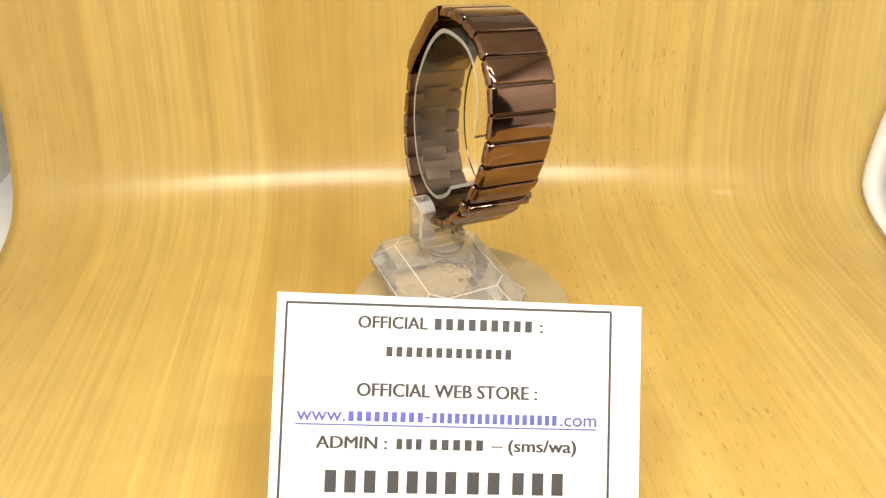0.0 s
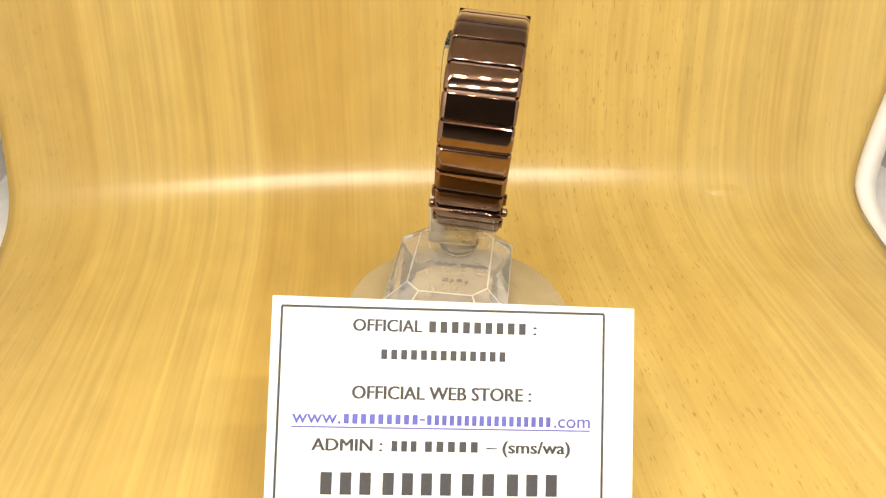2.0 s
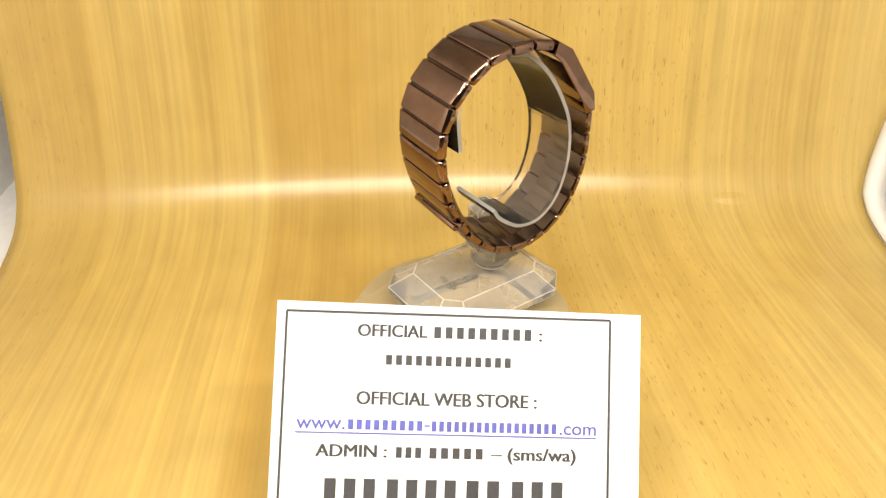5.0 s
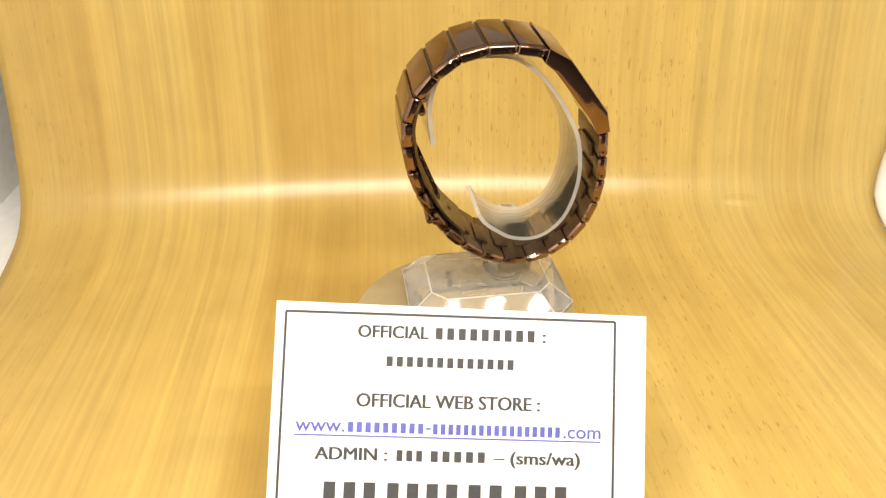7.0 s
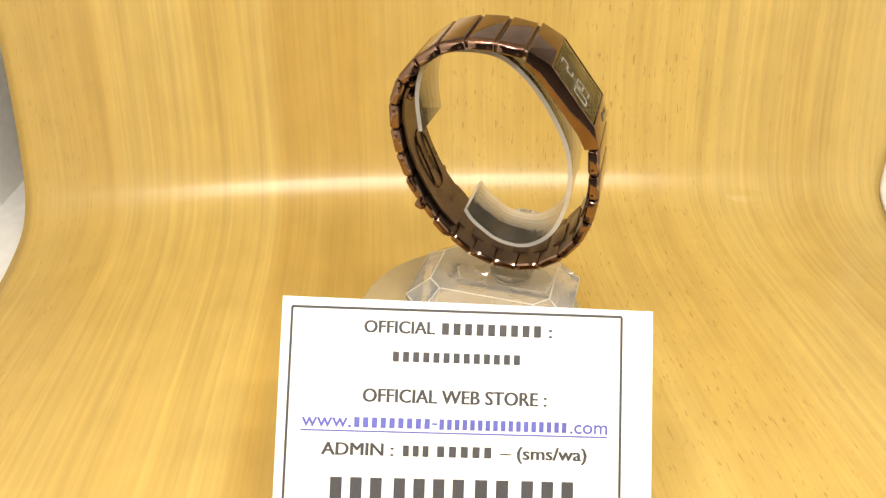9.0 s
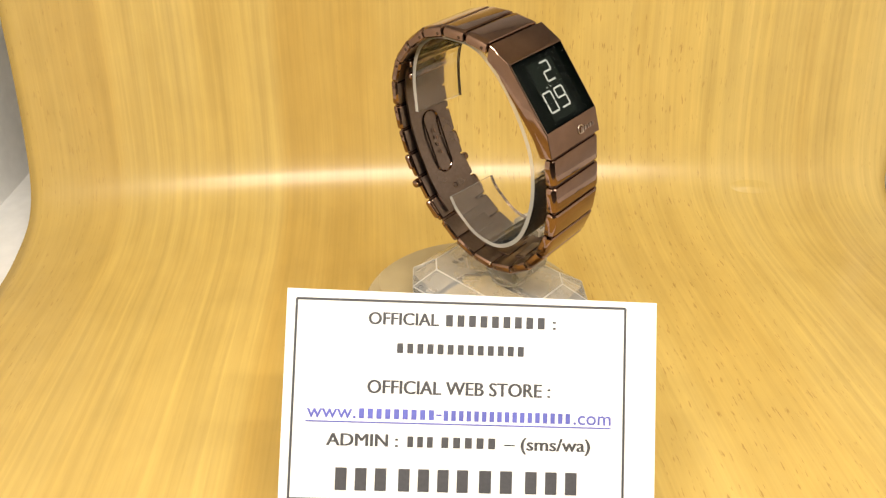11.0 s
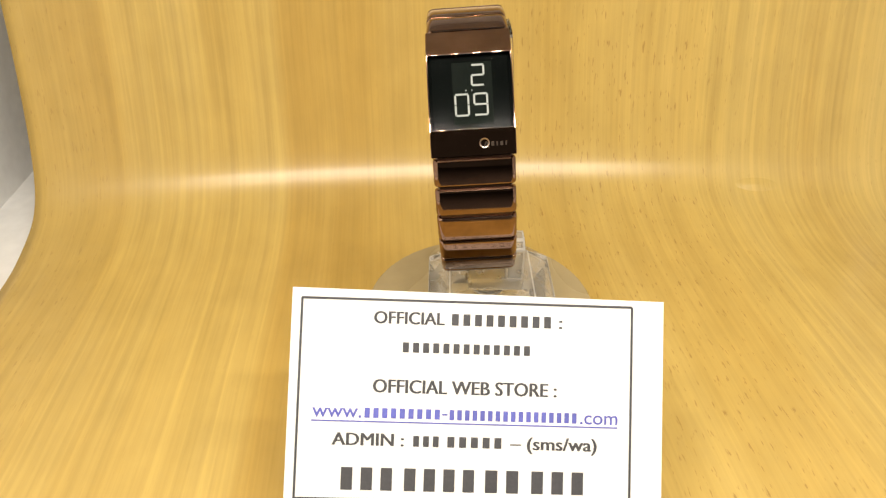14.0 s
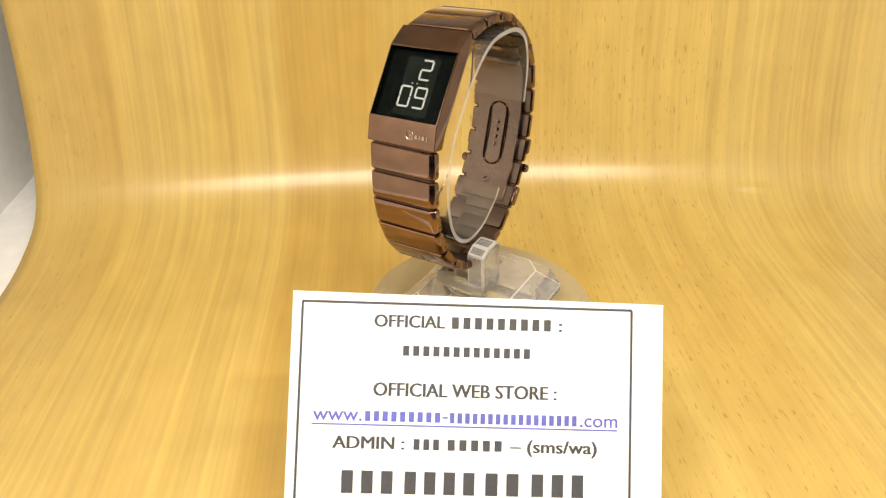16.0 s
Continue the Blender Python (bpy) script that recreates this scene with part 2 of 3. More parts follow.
def ribbon(path, thick, x0, x1, bevel=0.0):
    """A strip of even thickness along a path of (n, z), as wide as x0 to x1."""
    outer, inner = [], []
    for i, q in enumerate(path):
        t = (path[min(i + 1, len(path) - 1)] - path[max(i - 1, 0)]).normalized()
        side = Vector((-t.y, t.x)) * thick / 2
        outer.append(q + side)
        inner.append(q - side)
    bm = bmesh.new()
    rows = []
    for o, i in zip(outer, inner):
        rows.append([bm.verts.new((x, -q.x, q.y)) for x, q in ((x0, o), (x1, o), (x1, i), (x0, i))])
    for p, q in zip(rows, rows[1:]):
        for k in range(4):
            bm.faces.new((p[k], p[(k + 1) % 4], q[(k + 1) % 4], q[k])).material_index = k % 2
    bm.faces.new(rows[0][::-1]).material_index = 1
    bm.faces.new(rows[-1]).material_index = 1
    bmesh.ops.recalc_face_normals(bm, faces=bm.faces)
    return bm


# ---- backdrop sheet and light box ----
SHEET_LEFT, SHEET_RIGHT = -0.1995, 0.2852
PROFILE = spline([(-0.03, 0), (0.06, 0), (0.15, 0), (0.23, 0), (0.27, 0), (0.315, 0.0006), (0.340, 0.0046), (0.356, 0.0100), (0.3665, 0.0182), (0.374, 0.0292),
                  (0.381, 0.0455), (0.3875, 0.0645), (0.3945, 0.0885), (0.402, 0.12), (0.412, 0.16), (0.422, 0.2), (0.437, 0.26)], 8)


def sheet_point(x, q):
    """The sheet bows: its sides come forward where it leaves the floor."""
    rise = min(1, max(0, (q.x - 0.24) / 0.11))
    bow = 0.3 * x ** 2
    side = min(1, max(0, (x - 0.19) / 0.092))
    x += min(0.05, 0.30 * max(0, q.y - 0.018)) * side * side
    return Vector((x, q.x - bow * rise * rise * (3 - 2 * rise), q.y))


def backdrop_sheet():
    bm = bmesh.new()
    uv = bm.loops.layers.uv.new("grain")
    cols = 72
    xs = [SHEET_LEFT + (SHEET_RIGHT - SHEET_LEFT) * i / cols for i in range(cols + 1)]
    run = [PROFILE[0].x + 0.06]
    for a, b in zip(PROFILE, PROFILE[1:]):
        run.append(run[-1] + (b - a).length)
    grid = [[bm.verts.new(sheet_point(x, q)) for x in xs] for q in PROFILE]
    for j in range(len(PROFILE) - 1):
        for i in range(cols):
            f = bm.faces.new((grid[j][i], grid[j][i + 1], grid[j + 1][i + 1], grid[j + 1][i]))
            for loop, (ii, jj) in zip(f.loops, ((i, j), (i + 1, j), (i + 1, j + 1), (i, j + 1))):
                loop[uv].uv = (grid[jj][ii].co.x - SHEET_LEFT, run[jj])
    ob = part("backdrop", bm, WOOD, smooth=True)
    sol = ob.modifiers.new("thickness", "SOLIDIFY")
    sol.thickness, sol.offset = 0.0025, -1
    return tagged(ob, "curved beech-look laminate sheet sweeping from floor to wall", "backdrop", kind="structure")


def sheet_edge(x0, x1):
    """White edging along one side of the sheet."""
    bm = bmesh.new()
    rows = []
    for q in PROFILE[22:]:
        p, wide = sheet_point((x0 + x1) / 2, q), (x1 - x0) / 2
        rows.append([bm.verts.new((x, p.y + dy, p.z + 0.001)) for x, dy in ((p.x - wide, -0.003), (p.x + wide, -0.006), (p.x + wide, 0.004), (p.x - wide, 0.004))])
    for p, q in zip(rows, rows[1:]):
        for k in range(4):
            bm.faces.new((p[k], p[(k + 1) % 4], q[(k + 1) % 4], q[k]))
    bm.faces.new(rows[0][::-1])
    bm.faces.new(rows[-1])
    bmesh.ops.recalc_face_normals(bm, faces=bm.faces)
    return tagged(part("trim", bm, WHITE_EDGE, smooth=True), "white rounded edging beside the laminate sheet", "trim", kind="structure")


def light_box():
    tagged(part("floor", block((0.75, 0.65, 0.006), (0.03, 0.285, -0.008)), WHITE_FABRIC), "white fabric floor of a photo light box", "floor", kind="structure")
    tagged(part("wall_left", block((0.006, 0.72, 0.5), (-0.243, 0.25, 0.245)), WHITE_FABRIC), "white fabric side wall of a photo light box", "wall", kind="structure")
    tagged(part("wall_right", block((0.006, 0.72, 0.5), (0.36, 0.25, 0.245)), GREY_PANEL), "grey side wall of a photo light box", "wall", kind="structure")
    tagged(part("wall_back", block((0.60, 0.006, 0.5), (0.0585, 0.613, 0.245)), WHITE_FABRIC), "white fabric back wall of a photo light box", "wall", kind="structure")
    tagged(part("ceiling", block((0.60, 0.62, 0.006), (0.0585, 0.30, 0.498)), WHITE_FABRIC), "white fabric top of a photo light box", "ceiling", kind="structure")
    tagged(part("ground", block((3, 3, 0.02), (0, 0, -0.021)), TABLE), "dull brown table top under the light box", "ground", kind="structure")


backdrop_sheet()
sheet_edge(SHEET_RIGHT + 0.0005, SHEET_RIGHT + 0.0092)
light_box()

# ---- card ----
CARD_O = Vector((-0.03175, 0.16992, 0.08891))
CARD_U = Vector((0.9967, -0.0654, -0.0476)).normalized()
CARD_N = Vector((-0.0229, -0.7923, 0.6097))
CARD_N = (CARD_N - CARD_N.dot(CARD_U) * CARD_U).normalized()
CARD_V = CARD_N.cross(CARD_U)
CARD_M = Matrix((( *CARD_U.to_tuple(), 0), (*CARD_V.to_tuple(), 0), (*CARD_N.to_tuple(), 0), (0, 0, 0, 1))).transposed()
CARD_M.translation = CARD_O
CARD_W, CARD_H = 0.1106, 0.1105


def text_part(name, words, x0, x1, base, cap, mat, parent, weight=0.0, strike=0.0):
    """Printed words from x0 to x1 (mm), on the base line (mm from the top), with capitals cap mm high."""
    cu = bpy.data.curves.new(name, "FONT")
    cu.body, cu.size, cu.offset = words, 1.0, weight
    cu.resolution_u = 3
    tmp = bpy.data.objects.new(name, cu)
    scene.collection.objects.link(tmp)
    me = bpy.data.meshes.new_from_object(tmp.evaluated_get(bpy.context.evaluated_depsgraph_get()))
    bpy.data.objects.remove(tmp)
    bpy.data.curves.remove(cu)
    xs = [v.co.x for v in me.vertices]
    sx = (x1 - x0) / (max(xs) - min(xs)) / 1000
    sy = cap / 0.69 / 1000
    lo = min(xs)
    for v in me.vertices:
        v.co = ((v.co.x - lo) * sx + x0 / 1000, v.co.y * sy - base / 1000, 0.00014)
    if strike:
        bm = bmesh.new()
        bm.from_mesh(me)
        twin = bmesh.ops.duplicate(bm, geom=bm.faces[:] + bm.edges[:] + bm.verts[:])
        bmesh.ops.translate(bm, vec=(strike / 1000, 0, 0.00001), verts=[g for g in twin["geom"] if isinstance(g, bmesh.types.BMVert)])
        bm.to_mesh(me)
        bm.free()
    me.name = name
    me.materials.clear()
    me.materials.append(mat)
    ob = new(name, me)
    ob.parent = parent
    return ob


def word(x0, x1, y0, y1, letters, mat, parent, gap=0.40):
    """A word kept as plain upright bars of its size."""
    step = (x1 - x0 + gap * (x1 - x0) / letters) / letters
    for k in range(letters):
        bar(x0 + k * step, x0 + k * step + step * (1 - gap), y0, y1, mat, parent)


def bar(x0, x1, y0, y1, mat, parent, name="printed_bar", lift=0.00012):
    return part(name, block(((x1 - x0) / 1000, (y1 - y0) / 1000, 0.00008), ((x0 + x1) / 2000, -(y0 + y1) / 2000, lift)), mat, parent)


def card():
    top = new("display_card")
    top.matrix_world = CARD_M
    bm = bmesh.new()
    cols, rows = 24, 8
    layers = []
    for z in (0.0, -0.0004):
        layers.append([[bm.verts.new((CARD_W * i / cols, -CARD_H * j / rows, z)) for i in range(cols + 1)] for j in range(rows + 1)])
    # the sheet was cut by hand: its top runs off true by a millimetre
    for lay in layers:
        for i in range(cols + 1):
            lay[0][i].co.y -= 0.0010 * i / cols
    f, b = layers
    for j in range(rows):
        for i in range(cols):
            bm.faces.new((f[j][i], f[j + 1][i], f[j + 1][i + 1], f[j][i + 1]))
            bm.faces.new((b[j][i], b[j][i + 1], b[j + 1][i + 1], b[j + 1][i]))
    for j in range(rows):
        bm.faces.new((f[j][0], b[j][0], b[j + 1][0], f[j + 1][0]))
        bm.faces.new((f[j][cols], f[j + 1][cols], b[j + 1][cols], b[j][cols]))
    for i in range(cols):
        bm.faces.new((f[0][i], f[0][i + 1], b[0][i + 1], b[0][i]))
        bm.faces.new((f[rows][i], b[rows][i], b[rows][i + 1], f[rows][i + 1]))
    bmesh.ops.recalc_face_normals(bm, faces=bm.faces)
    part("sheet", bm, PAPER, top)
    w = 0.7
    bar(2.8, 101.1, 2.6, 2.6 + w, INK, top, "border_line")
    bar(2.6, 2.6 + w, 3.05, 60.6, INK, top, "border_line")
    bar(100.7, 100.7 + w, 3.05, 60.6, INK, top, "border_line")
    bar(2.6, 101.1, 60.6, 60.6 + w, INK, top, "border_line")
    text_part("line", "OFFICIAL", 24.2, 44.9, 9.9, 3.6, INK, top, 0.004, 0.28)
    word(47.2, 76.8, 6.5, 9.9, 9, INK, top)
    text_part("line", ":", 79.1, 79.9, 9.9, 3.6, INK, top, 0.004, 0.28)
    word(33.0, 70.7, 15.3, 18.2, 13, INK, top)
    text_part("line", "OFFICIAL WEB STORE :", 24.6, 78.6, 30.1, 3.9, INK, top, 0.0, 0.34)
    text_part("line", "www.", 7.2, 21.6, 37.5, 3.9, INK_BLUE, top, 0.010)
    word(22.5, 44.6, 34.6, 37.5, 9, INK_BLUE, top)
    bar(45.2, 46.8, 35.8, 36.3, INK_BLUE, top)
    word(47.4, 85.0, 34.6, 37.6, 17, INK_BLUE, top)
    text_part("line", ".com", 86.0, 97.2, 37.7, 3.9, INK_BLUE, top, 0.010)
    bar(7.0, 97.2, 38.4, 38.8, INK_BLUE, top)
    text_part("line", "ADMIN :", 13.2, 34.0, 45.5, 3.6, INK, top, 0.0, 0.34)
    word(37.0, 44.6, 42.4, 45.5, 3, INK, top)
    word(47.0, 63.0, 42.4, 45.5, 5, INK, top)
    text_part("line", "\u2013 (sms/wa)", 65.4, 90.9, 45.6, 3.6, INK, top, 0.004, 0.28)
    for x0, x1, count in ((16.3, 31.5, 3), (34.7, 55.4, 4), (58.4, 68.6, 2), (72.0, 87.6, 3)):
        word(x0, x1, 51.8, 58.3, count, INK, top, 0.42)
    return tagged(top, "white printed paper card with a thin black border, leaning in front", "card")


card()

# ---- turntable, stand and watch: all in the space of the turning axis ----
AXIS = (0.0298, 0.2110)
TOP = 0.0475
XW = -0.0051


def turntable():
    top = new("turntable")
    part("platter", turned([(0.0417, TOP - 0.0022), (0.0425, TOP - 0.0018), (0.0425, TOP - 0.0004), (0.0421, TOP)], 96), PLATTER, top, "thin glossy grey platter")
    part("body", turned([(0.0405, 0.0), (0.0415, 0.001), (0.0400, TOP - 0.0045), (0.0380, TOP - 0.0023)], 64), PLATTER, top, "round grey body")
    return tagged(top, "small round turntable with a glossy grey platter", "turntable")


def cut_rectangle(x0, x1, n0, n1, cut):
    """A rectangle with its four corners cut off, as (x, n) pairs."""
    return [(x0 + cut, n0), (x1 - cut, n0), (x1, n0 + cut), (x1, n1 - cut), (x1 - cut, n1), (x0 + cut, n1), (x0, n1 - cut), (x0, n0 + cut)]


def gem_block(rings):
    """A solid with a flat top and sloping facets, from (z, outline) rings; the arrises take the second material."""
    bm = bmesh.new()
    rows = [[bm.verts.new((x, -n, z)) for x, n in outline] for z, outline in rings]
    bm.faces.new(rows[0])
    bm.faces.new(rows[-1])
    for p, q in zip(rows, rows[1:]):
        for k in range(len(p)):
            bm.faces.new((p[k], p[(k + 1) % len(p)], q[(k + 1) % len(p)], q[k]))
    bmesh.ops.recalc_face_normals(bm, faces=bm.faces)
    facets = len(bm.faces)
    bmesh.ops.bevel(bm, geom=list(bm.edges), offset=0.0003, segments=2, profile=0.6, affect="EDGES")
    flat = set(sorted(bm.faces, key=lambda f: -f.calc_area())[:facets])
    for f in bm.faces:
        f.material_index = 0 if f in flat else 1
    return bm


def stand():
    top = new("watch_stand")
    h = 0.0648
    base = part("base", gem_block([(TOP + 0.0004, cut_rectangle(-0.0125, 0.0190, -0.0150, 0.0310, 0.0055)), (h - 0.0088, cut_rectangle(-0.0195, 0.0262, -0.0222, 0.0380, 0.0085)),
                                   (h - 0.0060, cut_rectangle(-0.0195, 0.0262, -0.0222, 0.0380, 0.0085)), (h, cut_rectangle(-0.0117, 0.0178, -0.0140, 0.0297, 0.0050))]), CLEAR, top, "chamfered clear acrylic block")
    base.data.materials.append(BLOCK_EDGE)
    post = part("post", turned([(0.0052, h + 0.0002), (0.0056, h + 0.0010), (0.0072, h + 0.0030), (0.0078, h + 0.0046)], 40), CLEAR, top, smooth=True)
    post.location = (0.0015, -0.0140, 0)
    rim = part("collar", turned_ring(0.0060, 0.0007), BLOCK_EDGE, top, smooth=True)
    rim.location = (0.0015, -0.0140, h + 0.0014)
    stem = part("stem", prism([(0.0115, h + 0.0055), (0.0215, h + 0.0055), (0.0225, 0.0862), (0.0190, 0.0882), (0.0135, 0.0882), (0.0105, 0.0862)], 0.0066, 0.0128, 0.0008, 2, 1), CLEAR, top)
    stem.data.materials.append(BLOCK_EDGE)
    part("arm", block((0.0185, 0.0125, 0.0052), (0.0036, -0.0162, h + 0.0074), 0.0012, 2), CLEAR, top)
    path = along(spline([(0.4, 100.2), (2.4, 97.2), (5.9, 94.2), (12.5, 90.4), (21.5, 90.4), (29, 97), (32.5, 109), (31.8, 121.5), (28.2, 131), (20, 143), (10, 151), (0, 152.3),
                         (-8, 150.8), (-13.5, 145.8), (-15.6, 137), (-14.6, 125.5)], 8), 90)
    part("ring", ribbon([p / 1000 for p in path], 0.0013, XW - 0.0095, XW + 0.0110), CLEAR_STRIP, top, "open clear plastic ring").data.materials.append(STRIP_EDGE)
    finish(top.children[-1].data)
    for k in range(4):
        part("moulded_mark", block((0.0019 if k % 2 else 0.0012, 0.0016, 0.0003), (-0.0038 + 0.0026 * k, 0.0070 - 0.0006 * (k % 2), h + 0.0003), 0), MOULDING, top)
    return tagged(top, "clear acrylic watch stand with an open ring on a block", "stand")


CENTRE, GROW, SINK = Vector((0.0088, 0.120)), 1.044, Vector((0, -0.0015))
CASE = [CENTRE + (Vector(p) / 1000 - CENTRE) * GROW + SINK for p in ((17.4, 156.0), (23.9, 152.4), (36.8, 136.3), (38.7, 129.8))]
BAND = [CENTRE + (Vector(p) / 1000 - CENTRE) * GROW + SINK for p in ((38.8, 129.5), (39.9, 120.5), (40.6, 112.5), (39.6, 103.5), (36.5, 95), (31, 88), (23.5, 83.2), (14, 81.8), (4.5, 84.2), (-3, 89),
        (-12.5, 99), (-18.5, 110), (-21.6, 119), (-23, 127.5), (-23, 135.5), (-20.2, 143.6), (-14.6, 150.2), (-8.2, 155), (0, 157.4), (8, 157.6), (17, 156.1))]
LEAN = 3.8
LINKS = 22
LINK_W = 0.0227


def finish(me, angle=32):
    """Smooth shading with crisp edges past an angle."""
    me.polygons.foreach_set("use_smooth", [True] * len(me.polygons))
    me.set_sharp_from_angle(angle=radians(angle))
    return me


def link_mesh(length):
    """One bracelet link: flat polished top, rounded shoulders at both sides, narrow bevels at the joints."""
    w, t, r, drop = LINK_W / 2, 0.0033, 0.0021, 0.0017
    right = [(w - r + r * math.sin(a), -drop + drop * math.cos(a)) for a in [math.pi / 2 * k / 7 for k in range(8)]] + [(w, -t + 0.0005), (w - 0.0006, -t)]
    outline = [(-x, z) for x, z in right[::-1]] + right
    bm = bmesh.new()
    l = length / 2
    a = [bm.verts.new((x, -l, z)) for x, z in outline]
    b = [bm.verts.new((x, l, z)) for x, z in outline]
    bm.faces.new(a)
    bm.faces.new(b[::-1])
    for k in range(len(outline)):
        m = (k + 1) % len(outline)
        bm.faces.new((a[m], a[k], b[k], b[m]))
    bmesh.ops.recalc_face_normals(bm, faces=bm.faces)
    ends = [e for e in bm.edges if abs(e.verts[0].co.y - e.verts[1].co.y) < 1e-6]
    bmesh.ops.bevel(bm, geom=ends, offset=0.00075, segments=3, profile=0.5, affect="EDGES")
    me = bpy.data.meshes.new("link")
    bm.to_mesh(me)
    bm.free()
    me.materials.append(METAL)
    me.materials.append(METAL_INNER)
    for f in me.polygons:
        f.material_index = 1 if f.normal.z < -0.9 else 0
    return finish(me, 20)


def on_path(a, b, x, lift=0.0):
    """The place of a piece between two points of the outline: y along it, z outward."""
    mid, t = (a + b) / 2, (b - a).normalized()
    o = Vector((-t.y, t.x))
    if o.dot(mid - Vector((0.0088, 0.120))) < 0:
        o = -o
    mid = mid + o * lift
    ax_y = Vector((0, -t.x, t.y))
    ax_z = Vector((0, -o.x, o.y))
    ax_x = ax_y.cross(ax_z)
    m = Matrix((ax_x, ax_y, ax_z)).transposed().to_4x4()
    m.translation = (x, -mid.x, mid.y)
    return m


SEGMENTS = {"2": "abged", "0": "abcdef", "9": "abcdfg"}


def digit(char, x, y, w, h, face):
    """A seven-segment figure on the display; x, y in metres from the display's corner."""
    s = 0.0005
    spots = {"a": (x + w / 2, y, w, s), "g": (x + w / 2, y + h / 2, w, s), "d": (x + w / 2, y + h, w, s),
             "f": (x, y + h / 4, s, h / 2), "b": (x + w, y + h / 4, s, h / 2), "e": (x, y + 3 * h / 4, s, h / 2), "c": (x + w, y + 3 * h / 4, s, h / 2)}
    for key in SEGMENTS[char]:
        cx, cy, sw, sh = spots[key]
        part("segment", block((sw - 0.0002 if sw > s else sw, sh - 0.0003 if sh > s else sh, 0.00006), (cx - 0.011, 0.01055 - cy, 0.00044)), SEGMENT, face)


def watch():
    top = new("wristwatch")
    w = 0.0116
    a, b, c, d = CASE
    inner = [CENTRE + (Vector(p) / 1000 - CENTRE) * GROW + SINK for p in ((34.8, 129.0), (32.2, 133.8), (20.0, 149.0), (16.5, 151.8))]
    shell = prism([a, b, c, d] + inner, XW - w, XW + w, 0.0004, 3)
    outward = on_path(b, c, XW).to_3x3().col[2]
    shell.normal_update()
    window = max((f for f in shell.faces if f.normal.dot(outward) > 0.99), key=lambda f: f.calc_area())
    # the display lies in a well under the cover glass
    rim = bmesh.ops.inset_region(shell, faces=[window], thickness=0.00015)["faces"]
    well = rim + bmesh.ops.inset_region(shell, faces=[window], thickness=0.00003, depth=-0.0022)["faces"] + [window]
    for f in well:
        f.material_index = 1
    case = part("case", shell, METAL, top, "brown plated steel case with sloped ends")
    case.data.materials.append(GLASS_BLACK)
    finish(case.data, 30)
    m = on_path(b, c, XW, -0.0018)
    # the path runs from the top of the glass to its foot: turn so that y points up
    face = part("glass", block((0.0210, (c - b).length - 0.0014, 0.0006), (0, 0, 0), 0.0001, 1), GLASS_BLACK, top, "black display glass")
    up = Matrix.Rotation(math.pi, 4, "Z")
    face.matrix_basis = m if m.to_3x3().col[1].z > 0 else m @ up
    part("display", block((0.0108, 0.0172, 0.00006), (0.0006, -0.0002, 0.00034)), LCD, face, "dark grey display field")
    digit("2", 0.0115, 0.0030, 0.0033, 0.0056, face)
    digit("0", 0.0068, 0.0110, 0.0035, 0.0058, face)
    digit("9", 0.0119, 0.0110, 0.0035, 0.0058, face)
    for k in range(2):
        part("dot", block((0.0003, 0.0003, 0.00006), (-0.0012 + 0.0016 * k, 0.0006, 0.00044)), SEGMENT, face)
    part("pane", block((0.0216, (c - b).length - 0.0012, 0.0003), (0, 0, 0.00172), 0.0001, 1), PANE, face, "clear cover glass")
    # the maker's mark on the lower slope, as plain shapes
    mark = on_path(c, d, XW, 0.00012)
    mark = mark if mark.to_3x3().col[1].z > 0 else mark @ up
    ringmark = part("mark", turned_ring(0.0013, 0.00028), ENGRAVED, top, "pale engraved mark")
    ringmark.matrix_basis = mark @ Matrix.Translation((0.0030, 0.0, 0.0))
    for tilt, dx in ((20, -0.00035), (-20, 0.00035)):
        o = part("mark", block((0.0003, 0.0018, 0.0001)), ENGRAVED, top)
        o.matrix_basis = mark @ Matrix.Translation((0.0035 + dx, -0.0005, 0.0)) @ Matrix.Rotation(radians(-tilt), 4, "Z")
    for k in range(4):
        o = part("mark", block((0.0008 if k in (0, 2) else 0.0004, 0.0011, 0.0001)), ENGRAVED, top)
        o.matrix_basis = mark @ Matrix.Translation((0.0052 + 0.0012 * k, -0.0003, 0.0))
    steps = along(spline(BAND, 10), LINKS)
    pitch = sum((q - p).length for p, q in zip(steps, steps[1:])) / LINKS
    me = link_mesh(pitch - 0.0009)
    hinge = block((0.0205, 0.0024, 0.0020), (0, 0, -0.0019), 0.0004, 1)
    first = part("hinge", hinge, JOINT, top)
    joints = [first]
    for i in range(1, LINKS + 1):
        joints.append(new("hinge", first.data))
    inner_me = bpy.data.meshes.new("inner_link")
    bm = block((0.0098, 0.0050, 0.0012), (0, 0, -0.0036), 0.0003, 2)
    bm.to_mesh(inner_me)
    bm.free()
    inner_me.materials.append(METAL_INNER)
    finish(inner_me)
    for i, (p, q) in enumerate(zip(steps, steps[1:])):
        ob = new("link", me)
        ob.parent = top
        ob.matrix_basis = on_path(p, q, XW)
    pin = turned([(0.0005, -0.00004), (0.0005, 0.00006)], 10)
    pin_mesh = bpy.data.meshes.new("pin")
    pin.to_mesh(pin_mesh)
    pin.free()
    pin_mesh.materials.append(JOINT)
    for i, (p, q) in enumerate(zip(steps, steps[1:])):
        for sgn in (-1, 1):
            ob = new("pin", pin_mesh)
            ob.parent = top
            ob.matrix_basis = on_path(p, q, XW) @ Matrix.Translation((sgn * LINK_W / 2, 0.0022, -0.0021)) @ Matrix.Rotation(math.pi / 2, 4, "Y")
